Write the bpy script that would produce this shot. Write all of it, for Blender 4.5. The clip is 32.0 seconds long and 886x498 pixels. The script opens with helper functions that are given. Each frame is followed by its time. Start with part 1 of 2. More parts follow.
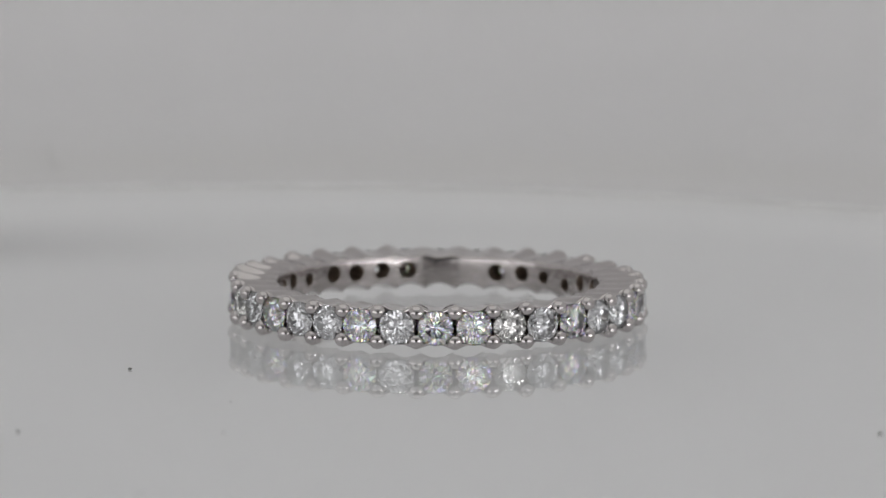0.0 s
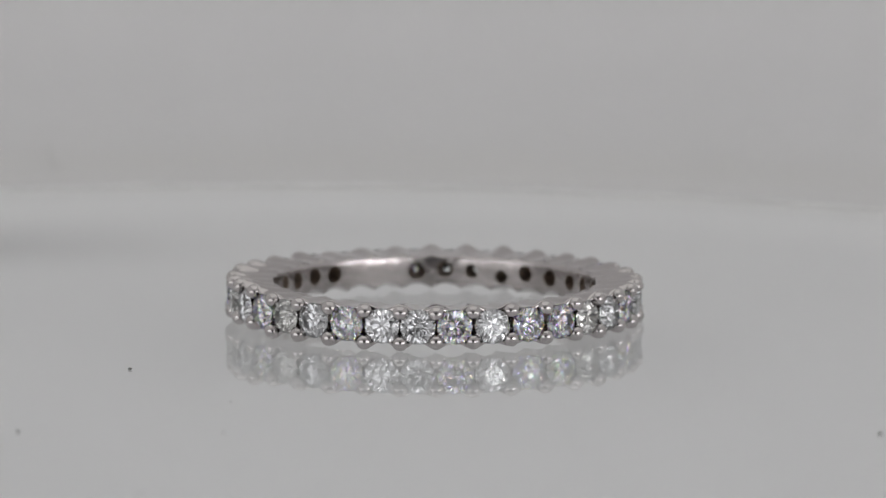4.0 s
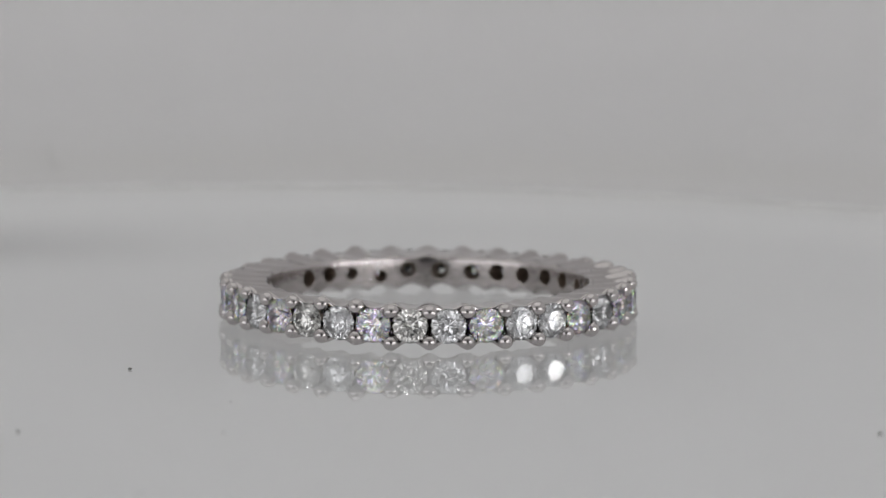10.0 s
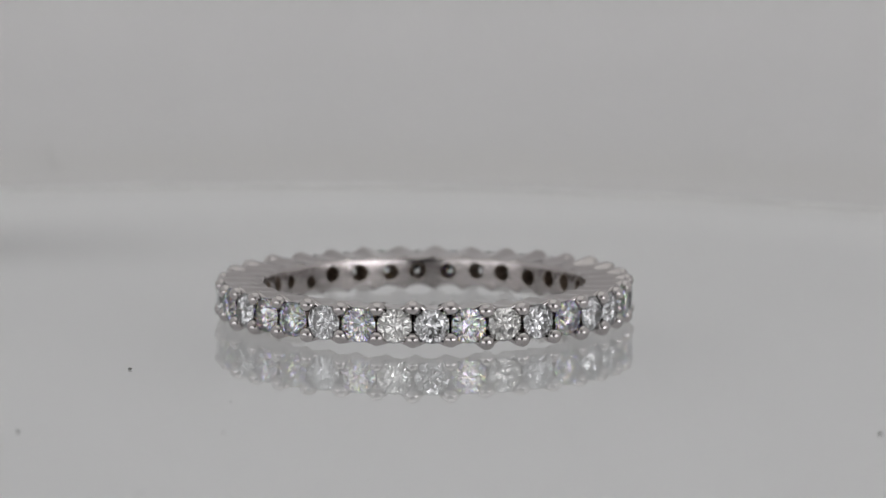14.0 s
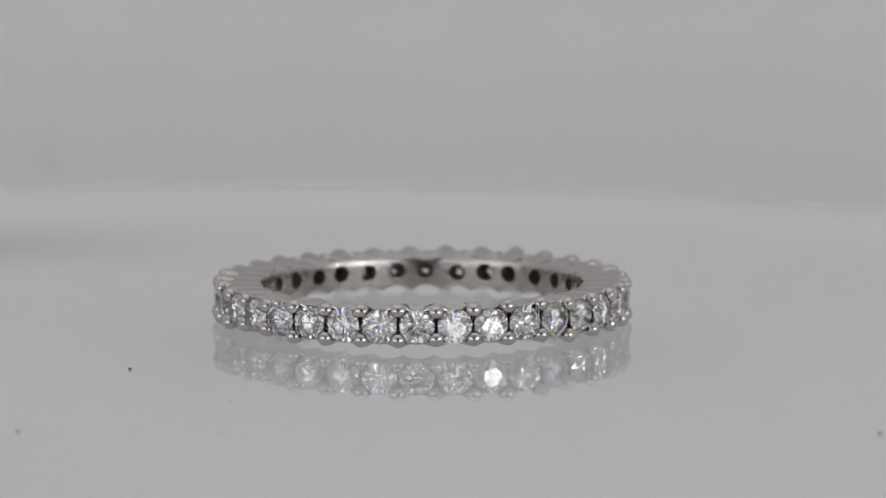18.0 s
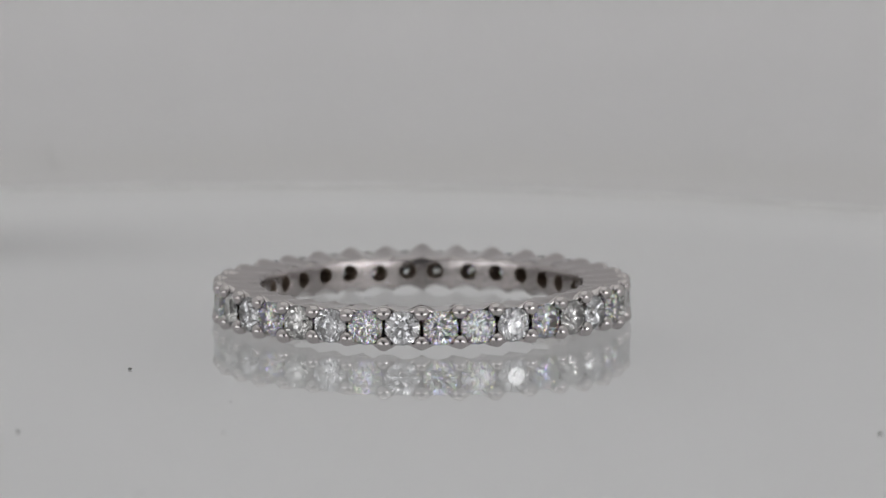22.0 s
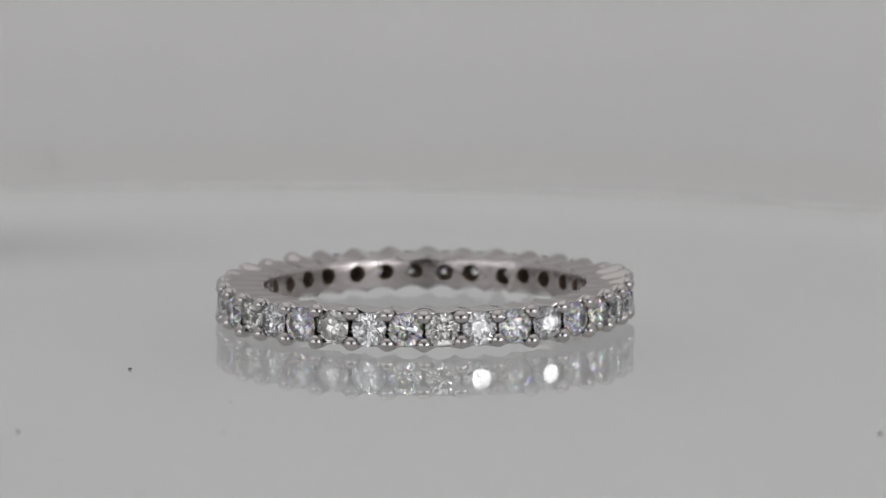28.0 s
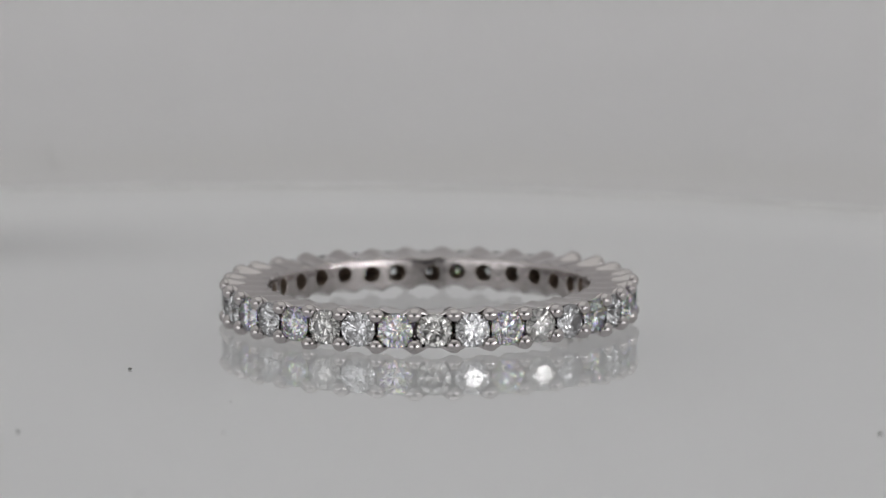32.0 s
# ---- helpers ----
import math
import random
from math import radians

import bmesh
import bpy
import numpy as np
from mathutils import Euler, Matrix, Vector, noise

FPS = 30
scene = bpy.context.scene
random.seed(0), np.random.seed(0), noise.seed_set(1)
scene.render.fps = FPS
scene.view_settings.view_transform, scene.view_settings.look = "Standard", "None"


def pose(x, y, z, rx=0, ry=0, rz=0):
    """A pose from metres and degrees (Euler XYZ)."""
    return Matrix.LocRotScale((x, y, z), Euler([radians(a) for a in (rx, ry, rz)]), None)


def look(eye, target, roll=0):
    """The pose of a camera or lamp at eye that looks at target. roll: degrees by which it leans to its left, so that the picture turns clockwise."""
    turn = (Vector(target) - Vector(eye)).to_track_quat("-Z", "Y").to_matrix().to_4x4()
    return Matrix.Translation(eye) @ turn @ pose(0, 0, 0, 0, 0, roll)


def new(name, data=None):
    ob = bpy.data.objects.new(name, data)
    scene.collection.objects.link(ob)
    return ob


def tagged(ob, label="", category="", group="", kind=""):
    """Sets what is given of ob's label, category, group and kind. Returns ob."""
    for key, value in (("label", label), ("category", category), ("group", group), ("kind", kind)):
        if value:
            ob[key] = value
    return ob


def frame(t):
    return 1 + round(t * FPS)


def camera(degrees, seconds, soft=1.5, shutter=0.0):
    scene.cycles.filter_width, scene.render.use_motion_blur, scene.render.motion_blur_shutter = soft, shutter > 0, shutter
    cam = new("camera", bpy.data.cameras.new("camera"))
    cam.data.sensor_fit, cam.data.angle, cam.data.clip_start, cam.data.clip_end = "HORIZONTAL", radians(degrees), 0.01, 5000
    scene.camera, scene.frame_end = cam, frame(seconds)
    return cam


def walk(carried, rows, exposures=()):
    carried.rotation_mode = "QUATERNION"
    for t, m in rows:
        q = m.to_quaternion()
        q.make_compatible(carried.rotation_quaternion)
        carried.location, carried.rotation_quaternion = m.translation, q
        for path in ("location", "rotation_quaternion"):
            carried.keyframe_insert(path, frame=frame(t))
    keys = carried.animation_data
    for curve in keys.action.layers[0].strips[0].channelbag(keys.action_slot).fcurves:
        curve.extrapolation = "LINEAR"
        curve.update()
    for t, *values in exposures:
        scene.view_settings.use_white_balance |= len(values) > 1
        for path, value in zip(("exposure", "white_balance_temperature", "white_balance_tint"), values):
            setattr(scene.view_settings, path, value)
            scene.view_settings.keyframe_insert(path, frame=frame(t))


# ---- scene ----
# A jewellery clip: a diamond eternity band turns slowly on a glossy white plate in a small light tent.
MM = 0.001

# ---- camera: a locked-off macro lens ----
cam = camera(4.302, 32.0, soft=1.25)
EYE = (0.000631, -0.593130, 0.094240)
AIM = (0.000631, 0.0, 0.003705)
cam.data.dof.use_dof = True
cam.data.dof.focus_distance = 0.590
cam.data.dof.aperture_fstop = 66.0
walk(cam, [(0.0, look(EYE, AIM)), (32.0, look(EYE, AIM))])

# ---- light: the lit top and sides of the tent ----
world = bpy.data.worlds.new("studio_air")
world.use_nodes = True
world.node_tree.nodes["Background"].inputs[0].default_value = (0.9, 0.93, 1.0, 1)
world.node_tree.nodes["Background"].inputs[1].default_value = 0.03
scene.world = world


def area_lamp(name, eye, aim, sx, sy, watts, colour):
    lamp = bpy.data.lights.new(name, "AREA")
    lamp.shape, lamp.size, lamp.size_y, lamp.energy, lamp.color = "RECTANGLE", sx, sy, watts, colour
    ob = new(name, lamp)
    ob.matrix_world = look(eye, aim)
    return ob


area_lamp("ceiling_light", (0, 0.05, 0.545), (0, 0.05, 0), 0.67, 0.81, 0.76, (0.990, 0.998, 0.971))
for side in (-1, 1):
    area_lamp("side_light", (side * 0.337, 0.05, 0.29), (0, 0.05, 0.29), 0.80, 0.50, 0.165, (0.990, 0.998, 0.971))

# ---- materials ----


def material(name, base, rough=0.5, metal=0.0, ior=1.5, noise_scale=0.0, vary=0.0, bump=0.0, detail_scale=0.0, relief=0.02):
    m = bpy.data.materials.new(name)
    m.use_nodes = True
    nt = m.node_tree
    b = nt.nodes["Principled BSDF"]
    b.inputs["Base Color"].default_value = (*base, 1)
    b.inputs["Roughness"].default_value = rough
    b.inputs["Metallic"].default_value = metal
    b.inputs["IOR"].default_value = ior
    if noise_scale:
        co = nt.nodes.new("ShaderNodeTexCoord")
        n1 = nt.nodes.new("ShaderNodeTexNoise")
        n1.inputs["Scale"].default_value = noise_scale
        n1.inputs["Detail"].default_value = 4
        nt.links.new(co.outputs["Object"], n1.inputs["Vector"])
        n2 = nt.nodes.new("ShaderNodeTexNoise")
        n2.inputs["Scale"].default_value = detail_scale or noise_scale * 9
        n2.inputs["Detail"].default_value = 6
        nt.links.new(co.outputs["Object"], n2.inputs["Vector"])
        ramp = nt.nodes.new("ShaderNodeMix")
        ramp.data_type = "RGBA"
        ramp.inputs[6].default_value = (*[c * (1 - vary) for c in base], 1)
        ramp.inputs[7].default_value = (*[min(1, c * (1 + vary)) for c in base], 1)
        nt.links.new(n1.outputs["Fac"], ramp.inputs[0])
        nt.links.new(ramp.outputs[2], b.inputs["Base Color"])
        mr = nt.nodes.new("ShaderNodeMapRange")
        mr.inputs["To Min"].default_value = rough * 0.7
        mr.inputs["To Max"].default_value = rough * 1.3
        nt.links.new(n2.outputs["Fac"], mr.inputs["Value"])
        nt.links.new(mr.outputs["Result"], b.inputs["Roughness"])
        if bump:
            bp = nt.nodes.new("ShaderNodeBump")
            bp.inputs["Strength"].default_value = bump
            bp.inputs["Distance"].default_value = relief * MM
            nt.links.new(n2.outputs["Fac"], bp.inputs["Height"])
            nt.links.new(bp.outputs["Normal"], b.inputs["Normal"])
    return m


def glow(name, colour, strength):
    m = bpy.data.materials.new(name)
    m.use_nodes = True
    nt = m.node_tree
    nt.nodes.clear()
    e = nt.nodes.new("ShaderNodeEmission")
    e.inputs[0].default_value, e.inputs[1].default_value = (*colour, 1), strength
    out = nt.nodes.new("ShaderNodeOutputMaterial")
    nt.links.new(e.outputs[0], out.inputs[0])
    return m


def diamond_material(name, tint, fire=False):
    m = bpy.data.materials.new(name)
    m.use_nodes = True
    nt = m.node_tree
    nt.nodes.clear()
    out = nt.nodes.new("ShaderNodeOutputMaterial")
    g = nt.nodes.new("ShaderNodeBsdfGlass")
    g.inputs["Color"].default_value = (*tint, 1)
    g.inputs["Roughness"].default_value = 0.0
    g.inputs["IOR"].default_value = 2.42
    if not fire:
        nt.links.new(g.outputs[0], out.inputs[0])
        return m
    # dispersion: warm, middle and violet light bend by different amounts
    lobe = None
    for colour, ior in (((0.46, 0.36, 0.20), 2.402), ((0.20, 0.36, 0.22), 2.418), ((0.34, 0.28, 0.58), 2.450)):
        h = nt.nodes.new("ShaderNodeBsdfGlass")
        h.inputs["Color"].default_value, h.inputs["Roughness"].default_value, h.inputs["IOR"].default_value = (*[c * d for c, d in zip(colour, tint)], 1), 0.0, ior
        if lobe:
            add = nt.nodes.new("ShaderNodeAddShader")
            nt.links.new(lobe, add.inputs[0])
            nt.links.new(h.outputs[0], add.inputs[1])
            lobe = add.outputs[0]
        else:
            lobe = h.outputs[0]
    nt.links.new(lobe, out.inputs[0])
    return m


WHITE_GOLD = material("polished_white_gold", (0.53, 0.498, 0.492), 0.06, 1.0, noise_scale=900, vary=0.05, bump=0.12, detail_scale=9000)
WORN_GOLD = material("worn_white_gold", (0.505, 0.470, 0.462), 0.165, 1.0, noise_scale=900, vary=0.10, bump=1.0, detail_scale=3600, relief=0.03)
BORE_BROWN = material("dark_brown_bore", (0.19, 0.145, 0.115), 0.5, 0.6, noise_scale=3000, vary=0.3)
DIAMOND = diamond_material("clear_diamond", (0.955, 0.955, 0.962))
FIRE = diamond_material("fiery_diamond", (0.955, 0.955, 0.965), True)
CHAMPAGNE = diamond_material("faint_champagne_diamond", (0.955, 0.951, 0.945))
ACRYLIC = material("white_turntable_lacquer", (0.945, 0.945, 0.953), 0.6, 0.0, 1.45, noise_scale=25, vary=0.012)
GLASS = bpy.data.materials.new("clear_plate_glass")
GLASS.use_nodes = True
GLASS.node_tree.nodes.clear()
pane = GLASS.node_tree.nodes.new("ShaderNodeBsdfGlass")
pane.inputs["Roughness"].default_value, pane.inputs["IOR"].default_value = 0.0, 1.50
pane_out = GLASS.node_tree.nodes.new("ShaderNodeOutputMaterial")
GLASS.node_tree.links.new(pane.outputs[0], pane_out.inputs[0])


def add_soft_patch(m, centre, size, amount, tint=(0.12, 0.12, 0.12)):
    """A soft-edged patch of another colour on a surface."""
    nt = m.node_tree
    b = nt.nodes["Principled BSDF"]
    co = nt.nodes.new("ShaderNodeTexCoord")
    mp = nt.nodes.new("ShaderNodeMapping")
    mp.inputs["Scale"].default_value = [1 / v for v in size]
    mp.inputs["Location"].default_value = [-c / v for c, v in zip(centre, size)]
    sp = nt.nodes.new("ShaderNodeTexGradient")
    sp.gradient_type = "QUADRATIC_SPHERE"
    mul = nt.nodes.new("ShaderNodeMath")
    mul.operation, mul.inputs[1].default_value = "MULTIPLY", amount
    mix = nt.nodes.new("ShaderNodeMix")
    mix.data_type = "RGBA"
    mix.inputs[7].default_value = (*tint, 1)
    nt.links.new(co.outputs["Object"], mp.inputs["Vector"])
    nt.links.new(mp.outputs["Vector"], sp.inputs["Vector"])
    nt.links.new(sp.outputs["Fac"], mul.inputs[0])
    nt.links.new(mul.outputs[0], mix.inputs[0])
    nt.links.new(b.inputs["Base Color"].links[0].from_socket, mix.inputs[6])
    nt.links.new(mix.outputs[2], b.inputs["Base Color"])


def add_ring_shade(m, centre, r0, r1, stops):
    """Painted light and shade: shares of the base colour by distance from the centre."""
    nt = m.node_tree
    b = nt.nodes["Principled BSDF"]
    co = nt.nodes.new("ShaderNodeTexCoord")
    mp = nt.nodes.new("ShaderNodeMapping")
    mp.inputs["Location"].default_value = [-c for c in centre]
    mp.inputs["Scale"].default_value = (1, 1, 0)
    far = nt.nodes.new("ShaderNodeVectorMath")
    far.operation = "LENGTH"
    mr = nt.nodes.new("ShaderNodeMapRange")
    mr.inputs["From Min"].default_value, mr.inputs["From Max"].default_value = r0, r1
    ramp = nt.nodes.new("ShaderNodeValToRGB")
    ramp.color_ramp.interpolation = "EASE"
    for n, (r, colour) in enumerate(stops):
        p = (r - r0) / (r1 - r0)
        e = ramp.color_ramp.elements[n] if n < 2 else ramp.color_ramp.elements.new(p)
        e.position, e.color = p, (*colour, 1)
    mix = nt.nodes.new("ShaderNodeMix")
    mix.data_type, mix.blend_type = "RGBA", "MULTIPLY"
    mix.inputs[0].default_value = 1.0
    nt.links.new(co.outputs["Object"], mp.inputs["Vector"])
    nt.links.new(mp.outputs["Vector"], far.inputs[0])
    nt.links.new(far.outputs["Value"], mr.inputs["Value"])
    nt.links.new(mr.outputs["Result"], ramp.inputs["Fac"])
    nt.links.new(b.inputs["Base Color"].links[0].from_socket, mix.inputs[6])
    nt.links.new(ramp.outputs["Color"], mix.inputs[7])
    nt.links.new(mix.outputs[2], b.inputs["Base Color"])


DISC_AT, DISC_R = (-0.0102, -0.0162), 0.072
# bright band inside the disc's rim, the catch of light painted into its colour
add_ring_shade(ACRYLIC, (0, 0, 0), 0.040, 0.074, [(0.046, (0.93, 0.93, 0.93)), (0.074, (0.935, 0.93, 0.915)), (0.0655, (1.045, 1.045, 1.042)), (0.056, (0.955, 0.955, 0.955))])
# a soft darker patch at the far left of the disc
add_soft_patch(ACRYLIC, (-0.0200, 0.0500, -0.0096), (0.026, 0.0125, 0.02), 0.62)
FABRIC = material("white_tent_fabric", (0.75, 0.75, 0.753), 0.9, noise_scale=30, vary=0.02, bump=0.2, detail_scale=1500)
SWEEP = material("white_paper_sweep", (0.775, 0.770, 0.772), 0.75, noise_scale=18, vary=0.015, bump=0.1, detail_scale=900)
# the turntable's band of shadow, painted warm grey into the paper's colour
add_ring_shade(SWEEP, (*DISC_AT, 0), 0.078, 0.120, [(0.080, (1.0, 1.0, 1.0)), (0.118, (0.985, 0.975, 0.985)), (0.0875, (0.985, 0.975, 0.958)), (0.0965, (0.855, 0.84, 0.795)), (0.106, (0.94, 0.93, 0.925))])
STUDIO = material("dark_grey_matt_paint", (0.16, 0.16, 0.165), 0.8, noise_scale=6, vary=0.1, bump=0.1, detail_scale=200)
DUST = material("grey_dust", (0.15, 0.145, 0.14), 0.95, noise_scale=4000, vary=0.3)
PANEL_GLOW = glow("panel_diffuser_glow", (0.985, 0.985, 1.0), 1.5)
RAIL_GLOW = glow("rail_diffuser_glow", (0.985, 0.985, 1.0), 0.8)
STICK_GLOW = glow("light_stick_glow", (0.985, 0.985, 1.0), 2.35)
BRIGHT_GLOW = glow("bright_stick_glow", (0.985, 0.985, 1.0), 4.8)
LED_GLOW = glow("led_glow", (1.0, 0.99, 1.0), 75.0)

# ---- mesh helpers ----


def mesh_from(name, bm, mat, smooth=True):
    me = bpy.data.meshes.new(name)
    bmesh.ops.recalc_face_normals(bm, faces=bm.faces)
    bm.to_mesh(me)
    bm.free()
    for p in me.polygons:
        p.use_smooth = smooth
    if smooth:
        me.set_sharp_from_angle(angle=radians(40))
    me.materials.append(mat)
    return me


def part(name, bm, mat, parent=None, label="", smooth=True):
    ob = new(name, mesh_from(name, bm, mat, smooth))
    ob.parent = parent
    return tagged(ob, label)


def box(bm, x0, x1, y0, y1, z0, z1, bevel=0.0):
    r = bmesh.ops.create_cube(bm, size=1.0, matrix=Matrix.Translation(((x0 + x1) / 2, (y0 + y1) / 2, (z0 + z1) / 2)) @ Matrix.Diagonal((x1 - x0, y1 - y0, z1 - z0, 1)))
    if bevel:
        edges = {e for v in r["verts"] for e in v.link_edges}
        bmesh.ops.bevel(bm, geom=list(edges), offset=bevel, segments=3, affect="EDGES", profile=0.5)


def grid(bm, rows):
    """Faces between rows of points."""
    vs = [[bm.verts.new(p) for p in row] for row in rows]
    for a, b in zip(vs, vs[1:]):
        for i in range(len(a) - 1):
            bm.faces.new((a[i], a[i + 1], b[i + 1], b[i]))
    return vs


# ---- setting: the light tent ----


def build_tent():
    w, d0, d1, h, t = 0.34, -0.36, 0.46, 0.55, 0.006
    floor_z = -0.012
    bm = bmesh.new()
    # floor running up into the back in one curved sheet, with thickness
    prof = [(d0, floor_z), (0.120, floor_z), (0.126, floor_z - 0.0008), (0.138, floor_z - 0.0050), (0.143, floor_z - 0.0060), (0.148, floor_z - 0.0063)]
    prof += [(0.150 + 0.27 * math.sin(a), floor_z - 0.0063 + 0.27 * (1 - math.cos(a))) for a in [math.pi / 2 * i / 24 for i in range(25)]]
    prof += [(0.420, h - 0.01)]
    under = [(y + 0.002, z - 0.002) for y, z in prof][::-1]
    loop = prof + under
    grid(bm, [[(x, y, z) for y, z in loop + loop[:1]] for x in (-w, w)])
    for x in (-w, w):
        n = len(prof)
        for i in range(n - 1):
            q = [(x, *prof[i]), (x, *prof[i + 1]), (x, *under[n - 2 - i]), (x, *under[n - 1 - i])]
            bm.faces.new([bm.verts.new(p) for p in q])
    bmesh.ops.remove_doubles(bm, verts=bm.verts, dist=1e-6)
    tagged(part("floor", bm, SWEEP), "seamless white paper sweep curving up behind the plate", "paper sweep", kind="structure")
    for name, x0, x1 in (("wall_west", -w - t, -w), ("wall_east", w, w + t)):
        bm = bmesh.new()
        box(bm, x0, x1, d0, d1, floor_z - 0.003, h)
        tagged(part(name, bm, FABRIC, smooth=False), "white fabric side wall of the light tent", "wall", kind="structure")
    bm = bmesh.new()
    box(bm, -w, w, d1, d1 + t, floor_z - 0.003, h)
    tagged(part("wall_north", bm, FABRIC, smooth=False), "white fabric back wall of the light tent", "wall", kind="structure")
    bm = bmesh.new()
    box(bm, -w - t, w + t, d0 - t, d1 + t, h, h + t)
    tagged(part("ceiling", bm, FABRIC, smooth=False), "white fabric top of the light tent", "ceiling", kind="structure")
    # front wall with the opening through which the camera looks
    bm = bmesh.new()
    box(bm, -w - t, -0.09, d0 - t, d0, floor_z - 0.003, h)
    box(bm, 0.09, w + t, d0 - t, d0, floor_z - 0.003, h)
    box(bm, -0.09, 0.09, d0 - t, d0, 0.20, h)
    box(bm, -0.09, 0.09, d0 - t, d0, floor_z - 0.003, 0.018)
    tagged(part("wall_south", bm, FABRIC, smooth=False), "white fabric front wall with a camera opening", "wall", kind="structure")


def disc_mesh(r, z0, z1, roll, n=160):
    """A round sheet with softened rims; its upper face falls off very slightly towards the rim."""
    bm = bmesh.new()
    e = 0.00012
    arc = [math.pi / 2 * i / 5 for i in range(6)]
    prof = [(0.0, z0)] + [(r - e + e * math.sin(a), z0 + e - e * math.cos(a)) for a in arc]
    prof += [(r - e + e * math.cos(a), z1 - roll - e + e * math.sin(a)) for a in arc]
    prof += [(r - e - 0.013 * i / 10, z1 - roll * (1 - i / 10) ** 2) for i in range(1, 11)]
    prof += [(r - 0.016, z1), (0.05, z1), (0.0, z1)]
    grid(bm, [[(p * math.cos(2 * math.pi * i / n), p * math.sin(2 * math.pi * i / n), z) for i in range(n + 1)] for p, z in prof])
    bmesh.ops.remove_doubles(bm, verts=bm.verts, dist=1e-7)
    return bm


def build_plate():
    bm = bmesh.new()
    box(bm, -0.19, 0.19, -0.22, 0.16, -0.0098, 0.0, 0.0008)
    ob = part("display_plate", bm, GLASS, smooth=False)
    ob.visible_shadow = False
    tagged(ob, "thick polished clear glass display plate mirroring the ring", "display plate")
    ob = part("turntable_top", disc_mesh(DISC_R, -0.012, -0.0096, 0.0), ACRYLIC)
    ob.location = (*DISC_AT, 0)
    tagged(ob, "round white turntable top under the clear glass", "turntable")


def arc_sheet(bm, az0, az1, r0, r1, z0, z1, n):
    rows = []
    for i in range(n + 1):
        a = radians(-90 + az0 + (az1 - az0) * i / n)
        rows.append([(r * math.cos(a), r * math.sin(a), z) for r, z in ((r0, z0), (r0, z1), (r1, z1), (r1, z0), (r0, z0))])
    vs = grid(bm, rows)
    bm.faces.new(vs[0][:-1])
    bm.faces.new(vs[-1][:-1])


def build_soft_panel():
    """A curved softly lit panel beside the camera opening."""
    base = new("panel_lamp")
    bm = bmesh.new()
    arc_sheet(bm, -72, -15, 0.315, 0.321, -0.0118, 0.098, 20)
    part("housing", bm, FABRIC, base, smooth=False)
    bm = bmesh.new()
    arc_sheet(bm, -71, -15.5, 0.313, 0.3145, 0.0, 0.090, 20)
    part("diffuser", bm, PANEL_GLOW, base, "softly glowing white diffuser", smooth=False)
    tagged(base, "curved panel lamp with a softly lit white diffuser", "lamp")


def build_led_panel():
    """A curved rail of upright light sticks with a row of bare point lamps below, beside the camera opening."""
    base = new("led_strip")
    bm = bmesh.new()
    arc_sheet(bm, 15, 76, 0.315, 0.321, -0.0118, 0.098, 20)
    part("rail", bm, FABRIC, base, smooth=False)
    bm = bmesh.new()
    arc_sheet(bm, 15.5, 71, 0.3142, 0.3149, 0.0, 0.090, 20)
    part("diffuser", bm, RAIL_GLOW, base, "dimly lit white diffuser behind the sticks", smooth=False)
    bm = bmesh.new()
    box(bm, -0.002, 0.0, -0.0032, 0.0032, -0.044, 0.044, 0.0006)
    stick = mesh_from("light_stick", bm, STICK_GLOW, False)
    bright = stick.copy()
    bright.materials[0] = BRIGHT_GLOW
    bm = bmesh.new()
    box(bm, -0.002, 0.0, -0.0025, 0.0025, -0.0025, 0.0025, 0.0006)
    dot = mesh_from("led", bm, LED_GLOW, False)
    for name, me, n, az0, az1, z in (("light_stick", stick, 16, 16.5, 69, 0.0455), ("led", dot, 11, 22.2, 74, 0.047)):
        for i in range(n):
            a = az0 + (az1 - az0) * i / (n - 1) - 90
            ob = new(name, bright if name == "light_stick" and 30 < a + 90 < 57 else me)
            ob.parent = base
            ob.matrix_local = pose(0.3141 * math.cos(radians(a)), 0.3141 * math.sin(radians(a)), z, 0, 0, a)
    tagged(base, "curved rail of bright white light sticks and small lamps", "lamp strip")


# ---- the ring ----
STONES = 34
PITCH = 2 * math.pi / STONES
MID = 1.23          # height of the stones' axis over the plate, mm
R_IN, R_GIRDLE, R_STONE = 8.15, 10.29, 0.90


def polar(r, a, z):
    return (r * math.cos(a) * MM, r * math.sin(a) * MM, (MID + z) * MM)


ROUND = 0.13        # rounding of the band's rims


def inner(z):
    """The inside is gently rounded, and eased towards the upper rim."""
    lip = max(0.0, z - 0.56)
    return R_IN + 0.085 * max(-0.25, z) ** 2 * (1 if z > 0 else 0.3) + 0.6 * lip * lip


def edge_at(s, u):
    """Half height of the inner wall: scalloped under each stone (u = 0) and full at the claws (u = -1, 1)."""
    return 0.66 + 0.13 * u * u if s > 0 else 0.50 + 0.25 * u * u


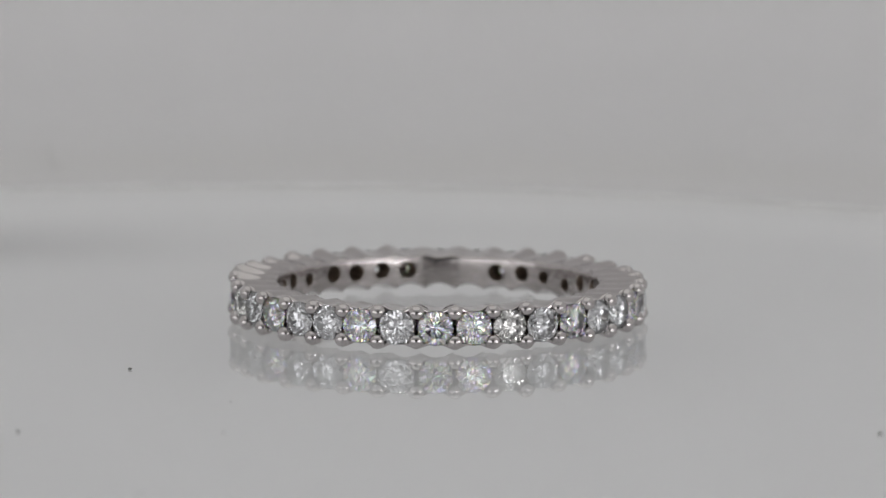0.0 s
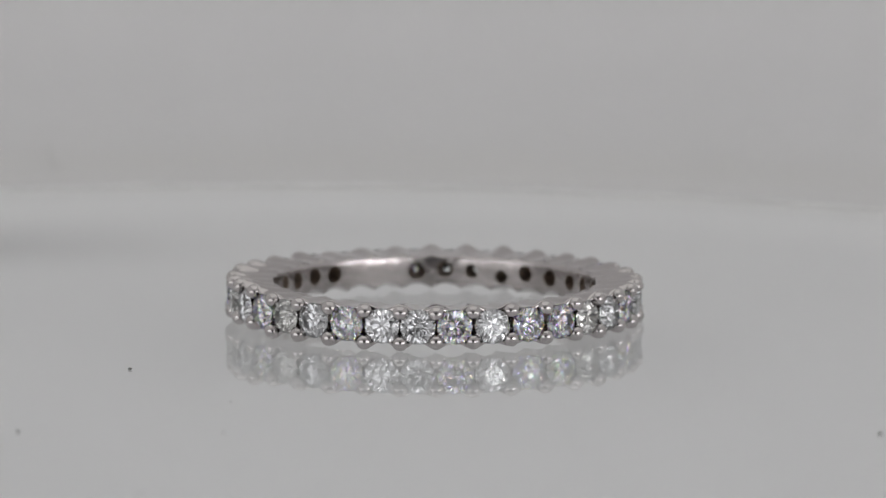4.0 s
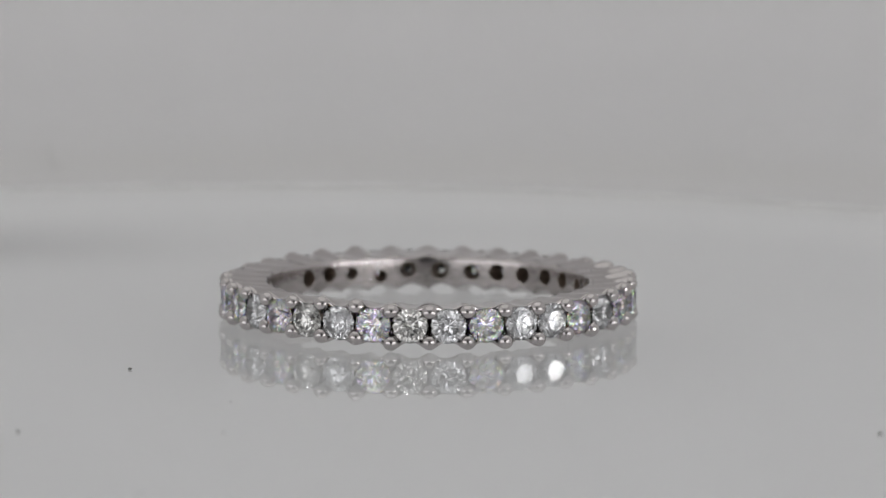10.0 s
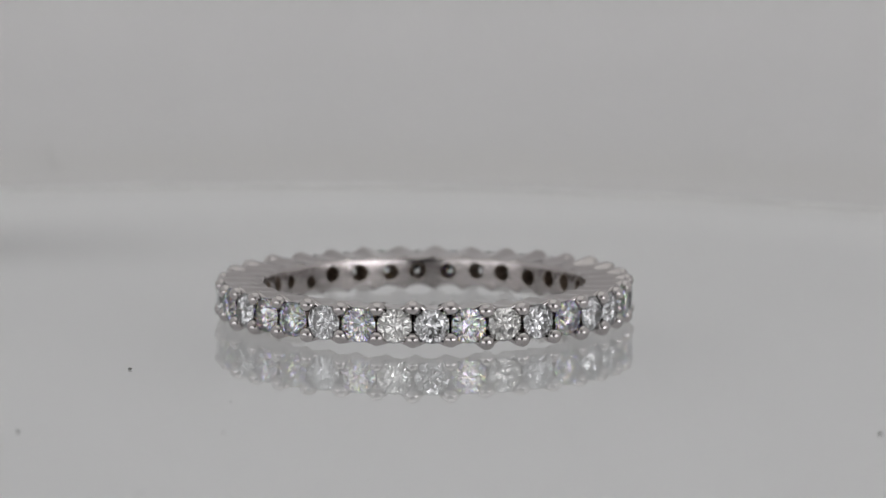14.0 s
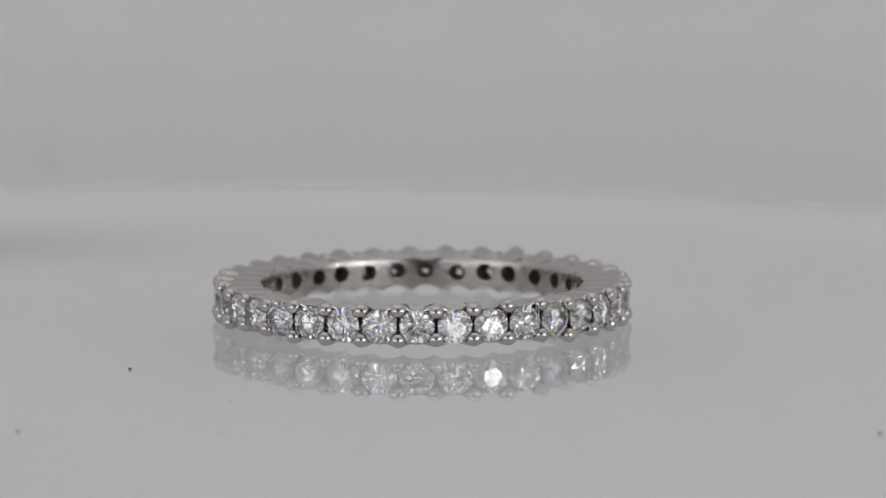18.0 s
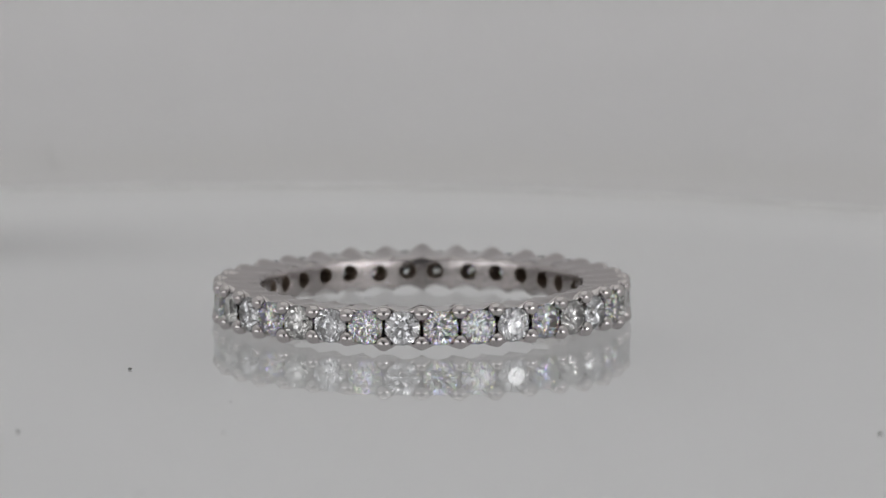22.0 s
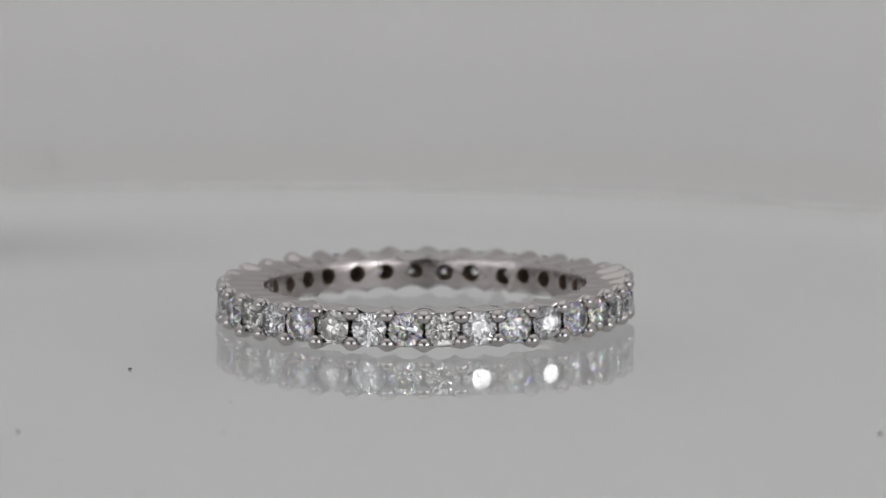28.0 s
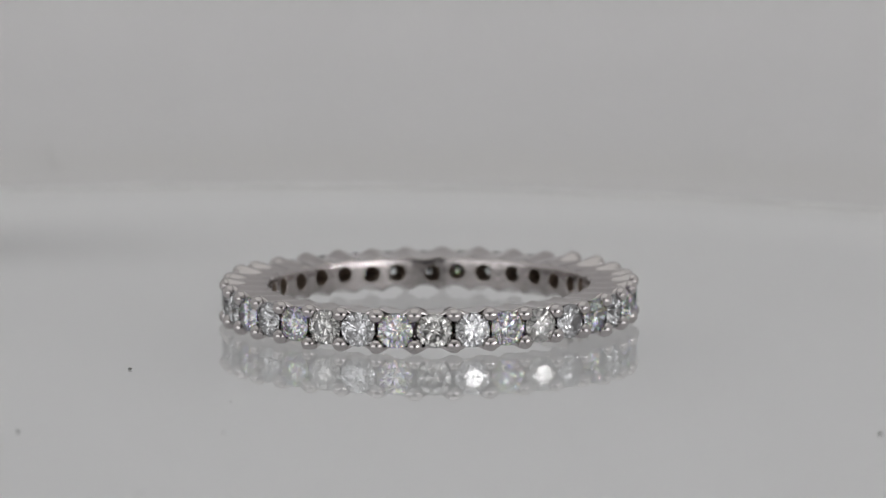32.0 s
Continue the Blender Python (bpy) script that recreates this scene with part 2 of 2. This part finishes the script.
def band_mesh():
    rng = random.Random(5)
    sleeves = []
    bm = bmesh.new()
    for k in range(STONES):
        c = PITCH * (k + 0.5)
        solid = k in BLANKS
        ja, jz = HOLE_SHIFT[k] * PITCH, HOLE_DROP.get(k, rng.uniform(0.04, 0.15))
        hr = 0.33 if k in (11, 12, 21) else rng.uniform(0.40, 0.44)
        m = 16
        edge = []
        for i in range(m):
            edge.append((-1 + 2 * i / m, -1))
        for i in range(m):
            edge.append((1, -1 + 2 * i / m))
        for i in range(m):
            edge.append((1 - 2 * i / m, 1))
        for i in range(m):
            edge.append((-1, 1 - 2 * i / m))
        outer, rim, lip, back = [], [], [], []
        for u, v in edge:
            outer.append((c + u * PITCH / 2, v * edge_at(v, u)))
            a = math.atan2(v, u)
            hx, hz = math.cos(a), math.sin(a)
            rim.append((c + ja + (hr + 0.03) * hx / R_IN, jz + (hr + 0.03) * hz))
            zl = jz + hr * hz
            lip.append(polar(inner(zl) + 0.03, c + ja + hr * hx / R_IN, zl))
            back.append(polar(9.15, c + ja * 0.5 + 0.19 * hx / 9.15, jz * 0.5 + 0.19 * hz))
        if solid:
            grid(bm, [[polar(inner(v * edge_at(v, i / 8 - 1)), c + (i / 8 - 1) * PITCH / 2, v * edge_at(v, i / 8 - 1)) for i in range(17)] for v in [j / 12 - 1 for j in range(25)]])
        else:
            loops = []
            for f in (0.0, 0.08, 0.18, 0.3, 0.45, 0.65, 0.85, 1.0):
                ring_at = [(p[0] + (q[0] - p[0]) * f, p[1] + (q[1] - p[1]) * f) for p, q in zip(outer, rim)]
                loops.append([polar(inner(z), a, z) for a, z in ring_at])
            grid(bm, [loop + loop[:1] for loop in loops + [lip]])
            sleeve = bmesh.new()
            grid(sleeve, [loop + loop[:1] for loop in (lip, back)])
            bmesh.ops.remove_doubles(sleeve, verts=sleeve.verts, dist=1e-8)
            sleeves.append(mesh_from("culet_hole", sleeve, BORE_BROWN))
    n = STONES * 16
    for s in (-1, 1):
        rows = [[] for _ in range(10)]
        for i in range(n + 1):
            h = edge_at(s, (i % 16) / 8 - 1)
            rim = [(inner(h) + ROUND * (1 - math.cos(a)), h + ROUND * math.sin(a)) for a in [math.pi / 2 * j / 7 for j in range(8)]] + [(8.5, h + ROUND), (9.0, h + ROUND)]
            for row, (r, z) in zip(rows, rim):
                row.append(polar(r, 2 * math.pi * i / n, s * z))
        grid(bm, rows)
    bmesh.ops.remove_doubles(bm, verts=bm.verts, dist=1e-8)
    return mesh_from("band", bm, WORN_GOLD), sleeves


def prong_mesh(s, before, after, rise):
    """One claw: a rounded ridge along the ring's side, from the inner rim out, ending in a round bead that holds two stones.
    before, after: the angles half way to its neighbours; rise: how far its bead stands off true, in mm."""
    bm = bmesh.new()
    rise *= s
    seat, ball, wide = (0.745, 0.37, 0.425) if s > 0 else (0.745, 0.405, 0.41)
    cols = [i / 12 for i in range(-12, 13)]

    def along(u):
        return -u * before if u < 0 else u * after

    def ridge(u):
        v = min(1.0, abs(u) / 0.86)
        return 0.865 + (seat + rise + 0.40 - 0.865) * 0.5 * (1 + math.cos(math.pi * v))

    rows = []
    for j in range(13):
        q = j / 12
        row = []
        for u in cols:
            r = 8.30 + (10.20 - 0.18 * u * u - 8.30) * q
            z0 = edge_at(s, 1 - abs(u)) + ROUND - 0.006
            row.append(polar(r, along(u), s * (z0 + (ridge(u) - z0) * (0.6 * q + 0.4 * q * q))))
        rows.append(row)
    for a in [math.pi / 2 * j / 4 for j in range(1, 5)]:
        rows.append([polar(10.20 - 0.18 * u * u + 0.07 * math.sin(a), along(u), s * (ridge(u) - 0.16 * (1 - math.cos(a)))) for u in cols])
    rows.append([polar(9.55 - 0.2 * u * u, along(u), s * 0.60) for u in cols])
    rows.append([polar(8.5, along(u), s * 0.50) for u in cols])
    grid(bm, rows)
    # the slim post between two stones
    rows = []
    for j in range(8):
        z = -0.02 + 0.70 * j / 7
        rows.append([polar(9.45 + (10.13 - 9.45) * max(0.0, math.cos(a)) ** 0.4, 0.10 * math.sin(a) / 10.1, s * z) for a in [math.pi * (i / 10 - 0.5) for i in range(11)]])
    vs = grid(bm, rows)
    bm.faces.new(vs[0][::-1])
    # its bead
    rows = []
    for j in range(1, 16):
        a = math.pi * (j / 16 - 0.5)
        rows.append([polar(10.30 + ball * math.cos(a) * math.cos(t), wide * math.cos(a) * math.sin(t) / 10.30, s * (seat + rise + ball * math.sin(a))) for t in [2 * math.pi * i / 28 for i in range(28)]])
    vs = grid(bm, [r + r[:1] for r in rows])
    bm.faces.new(vs[0][:-1])
    bm.faces.new(vs[-1][:-1])
    bmesh.ops.remove_doubles(bm, verts=bm.verts, dist=1e-9)
    return mesh_from("prong", bm, WHITE_GOLD)


def brilliant_mesh(mat, rng):
    """A small round brilliant, axis along +z: table, stars, kites, girdle and pavilion facets; each stone is cut a little off true."""
    bm = bmesh.new()
    r = R_STONE * MM * rng.uniform(0.985, 1.01)
    h, p, g = rng.uniform(0.14, 0.165) * 2 * r, rng.uniform(0.42, 0.445) * 2 * r, 0.022 * 2 * r
    table, rho, low = rng.uniform(0.55, 0.61), rng.uniform(0.78, 0.82), rng.uniform(0.20, 0.28)
    c8 = math.cos(math.pi / 8)

    def at(radius, turn, z, off=0.014):
        a = (turn + rng.gauss(0, 0.02 if off else 0)) * math.pi / 4
        radius += rng.gauss(0, off) if off else 0.0
        return bm.verts.new((radius * r * math.cos(a), radius * r * math.sin(a), z + (rng.gauss(0, off * 0.5) * r if off else 0.0)))

    T = [at(table, k, h) for k in range(8)]
    for v in T:
        v.co.z = h
    M = [at(rho, k + 0.5, h * (1 - rho * c8) / (1 - table)) for k in range(8)]
    G = [at(1, k / 2, 0.0, 0.0) for k in range(16)]
    D = [at(1, k / 2, -g, 0.0) for k in range(16)]
    L = [at(low, k + 0.5, -g - p * (1 - low * c8)) for k in range(8)]
    C = bm.verts.new((rng.gauss(0, 0.01) * r, rng.gauss(0, 0.01) * r, -g - p))
    bm.faces.new(T)
    for k in range(8):
        n = (k + 1) % 8
        bm.faces.new((T[k], M[k], T[n]))
        bm.faces.new((M[k - 1], G[2 * k], T[k]))
        bm.faces.new((T[k], G[2 * k], M[k]))
        bm.faces.new((M[k], G[2 * k], G[2 * k + 1]))
        bm.faces.new((M[k], G[2 * k + 1], G[(2 * k + 2) % 16]))
        bm.faces.new((C, L[k], D[2 * k]))
        bm.faces.new((C, D[2 * k], L[k - 1]))
        bm.faces.new((L[k], D[2 * k + 1], D[2 * k]))
        bm.faces.new((L[k], D[(2 * k + 2) % 16], D[2 * k + 1]))
    for k in range(16):
        bm.faces.new((G[k], G[(k + 1) % 16], D[(k + 1) % 16], D[k]))
    return mesh_from("diamond", bm, mat, False)


DUST_AT = ((-0.0149, -0.01549, 0.0001), (-0.0198, -0.0341, 9e-05), (-0.00975, -0.0966, 8e-05), (-0.0099, -0.03443, 4e-05), (0.02163, -0.03476, 0.0001), (0.00715, -0.04026, 4e-05),
           (-0.00971, -0.02528, 4e-05), (-0.01352, -0.05112, 5e-05), (-0.02152, 0.06055, 0.00012), (-0.02099, 0.05592, 0.00011), (0.01496, 0.06055, 0.00009))

TH0 = radians(-85.10)
# set by hand: how far each claw stands from an even spacing, in degrees
CLAW_SHIFT = (-0.02, 0.16, -0.52, -0.43, -0.3, -0.5, -0.25, -0.4, -0.5, -0.3, -0.77, -0.62, -0.43, 0.06, -0.13, -0.35, -0.51,
              -0.46, -0.49, -0.34, -0.16, -0.18, -0.08, 0.05, -0.42, -0.31, -0.7, -0.46, -0.31, 0.03, -0.2, -0.71, -0.84, -0.3)
# and how high its upper and its lower bead sit, in mm from true
UPPER_RISE = (0.02, 0.05, 0.12, 0.02, 0.04, -0.02, -0.05, -0.03, -0.05, -0.03, -0.04, -0.04, 0.03, 0.01, -0.01, -0.1, -0.13,
              -0.18, -0.04, -0.03, 0.02, 0.07, 0.01, 0.08, 0.17, 0.15, -0.03, -0.05, -0.04, -0.06, -0.06, -0.07, -0.01, 0.01)
LOWER_RISE = (0.06, 0.05, -0.03, 0.01, -0.07, -0.04, -0.04, -0.01, 0.02, -0.16, -0.03, -0.06, -0.03, 0.01, 0.03, 0.01, 0.15,
              0.16, -0.03, 0.03, 0.05, 0.07, 0.13, 0.12, 0.06, 0.08, -0.12, -0.06, -0.06, -0.1, -0.09, 0, 0.01, 0.09)
# the stones face a little off their seats, in degrees
STONE_FACE = (0.33, 0.34, 0.4, 0.4, 0.4, 0.4, 0.4, 0.4, 0.4, 0.73, 0.9, 0.49, 0.26, 0.33, 0.39, 0.64, 0.67,
              0.39, 0.4, 0.38, 0.23, 0.11, -0.07, -0.09, -0.04, 0.51, 0.91, 0.47, 0.17, 0.03, 0.34, 0.71, 0.46, 0.32)
BLANKS = (15, 16)
# degrees by which some stones sit off true in their seats
STONE_LEAN = {0: (0.39, 0.1), 13: (-1.32, 0.13), 14: (-0.49, -0.29), 15: (-1.13, 0.33), 16: (-0.33, 0.34), 18: (-0.24, 0.54),
              19: (0.73, 0.02), 21: (-0.95, 0.05), 22: (-2.03, 0.14), 23: (0.61, 0.64), 29: (-0.53, 0.43), 30: (0.56, 0.43), 31: (-0.21, -0.24)}
# drilled by hand: each hole's shift along the band, in stone pitches, and some of their heights
HOLE_SHIFT = (-0.12, 0.03, -0.05, -0.07, 0.02, -0.03, -0.02, 0.0, -0.08, 0.03, 0.10, 0.05, 0.12, 0.03, 0.0, 0.0, 0.0,
              0.06, -0.02, -0.05, -0.12, 0.1, 0.15, 0.0, 0.0, -0.06, -0.12, -0.04, -0.10, -0.28, -0.07, -0.16, -0.15, -0.15)
HOLE_DROP = {11: -0.16, 21: 0.04, 22: 0.18, 29: -0.02, 30: 0.05}


def build_ring():
    rng = random.Random(11)
    ring = new("eternity_ring")
    turn = Matrix.Rotation(TH0, 4, "Z")
    band_data, sleeves = band_mesh()
    band = new("band", band_data)
    band.parent, band.matrix_local = ring, turn
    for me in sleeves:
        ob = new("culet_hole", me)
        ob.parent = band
    for k in range(STONES):
        last, following = radians(CLAW_SHIFT[k] - CLAW_SHIFT[k - 1]) / 2, radians(CLAW_SHIFT[(k + 1) % STONES] - CLAW_SHIFT[k]) / 2
        for s, rise in ((1, UPPER_RISE[k]), (-1, LOWER_RISE[k])):
            ob = new("prong", prong_mesh(s, -PITCH / 2 - last, PITCH / 2 + following, rise))
            ob.parent = ring
            ob.matrix_local = Matrix.Rotation(TH0 + k * PITCH + radians(CLAW_SHIFT[k]), 4, "Z")
    kinds, cutter = (FIRE, DIAMOND, DIAMOND, CHAMPAGNE, FIRE), random.Random(23)
    for k in range(STONES):
        ob = new("diamond", brilliant_mesh(kinds[(k * 3 + k // 5) % 5], cutter))
        ob.parent = ring
        a = TH0 + (k + 0.5) * PITCH + radians(0.5 * (CLAW_SHIFT[k] + CLAW_SHIFT[(k + 1) % STONES]))
        seat = Matrix.Rotation(a, 4, "Z") @ Matrix.Translation((R_GIRDLE * MM, 0, MID * MM)) @ Matrix.Rotation(math.pi / 2, 4, "Y")
        tip = STONE_LEAN.get(k, (rng.gauss(0, 1.6), rng.gauss(0, 1.6)))
        lean = pose(0, 0, 0, tip[0] - STONE_FACE[k], tip[1], 0) @ pose(0, 0, 0, 0, 0, rng.uniform(0, 45))
        ob.matrix_local = seat @ lean
    tagged(ring, "white gold eternity ring set with round brilliant diamonds", "ring")
    return ring


def build_dust():
    """Grains added on the plate to stand in for dust on the camera's sensor."""
    rng = random.Random(3)
    for x, y, size in DUST_AT:
        bm = bmesh.new()
        bmesh.ops.create_icosphere(bm, subdivisions=2, radius=size)
        for v in bm.verts:
            v.co *= rng.uniform(0.75, 1.25)
            v.co.z = v.co.z * 0.6
        ob = part("sensor_speck", bm, DUST, smooth=True)
        ob.location = (x, y, 0.5 * size)
        tagged(ob, "tiny dark grain on the glossy plate standing in for sensor dust", "dust", "dust on the plate")


def build_studio():
    """The dim room round the tent: a dark table top and plain walls behind the camera."""
    bm = bmesh.new()
    box(bm, -1.4, 1.4, -1.6, 1.6, -0.055, -0.018, 0.004)
    tagged(part("ground", bm, STUDIO, smooth=False), "dark grey matt table top under the tent", "table top", kind="structure")
    for name, box_at in (("wall_1", (-1.5, 1.5, -1.7, -1.6)), ("wall_2", (-1.5, 1.5, 1.6, 1.7)), ("wall_3", (-1.5, -1.4, -1.6, 1.6)), ("wall_4", (1.4, 1.5, -1.6, 1.6))):
        bm = bmesh.new()
        box(bm, *box_at, -0.055, 1.6)
        tagged(part(name, bm, STUDIO, smooth=False), "plain dark grey studio wall", "wall", kind="structure")
    bm = bmesh.new()
    box(bm, -1.5, 1.5, -1.7, 1.7, 1.6, 1.65)
    tagged(part("ceiling", bm, STUDIO, smooth=False), "plain dark grey studio ceiling", "ceiling", kind="structure")


build_studio()
build_tent()
build_plate()
build_soft_panel()
build_led_panel()
build_dust()
ring = build_ring()


# ---- the turning ----
RATE = 7.014          # degrees a second
ORBIT, ORBIT_AT = 0.000448, radians(37.0)
LEAN = pose(0, 0, 0, math.degrees(0.00163), math.degrees(0.00659), 0)


def motions():
    rows = []
    for i in range(33):
        a = radians(RATE * i)
        rows.append((float(i), Matrix.Translation((ORBIT * math.cos(a + ORBIT_AT), ORBIT * math.sin(a + ORBIT_AT), 0)) @ Matrix.Rotation(a, 4, "Z") @ LEAN))
    walk(ring, rows)


motions()
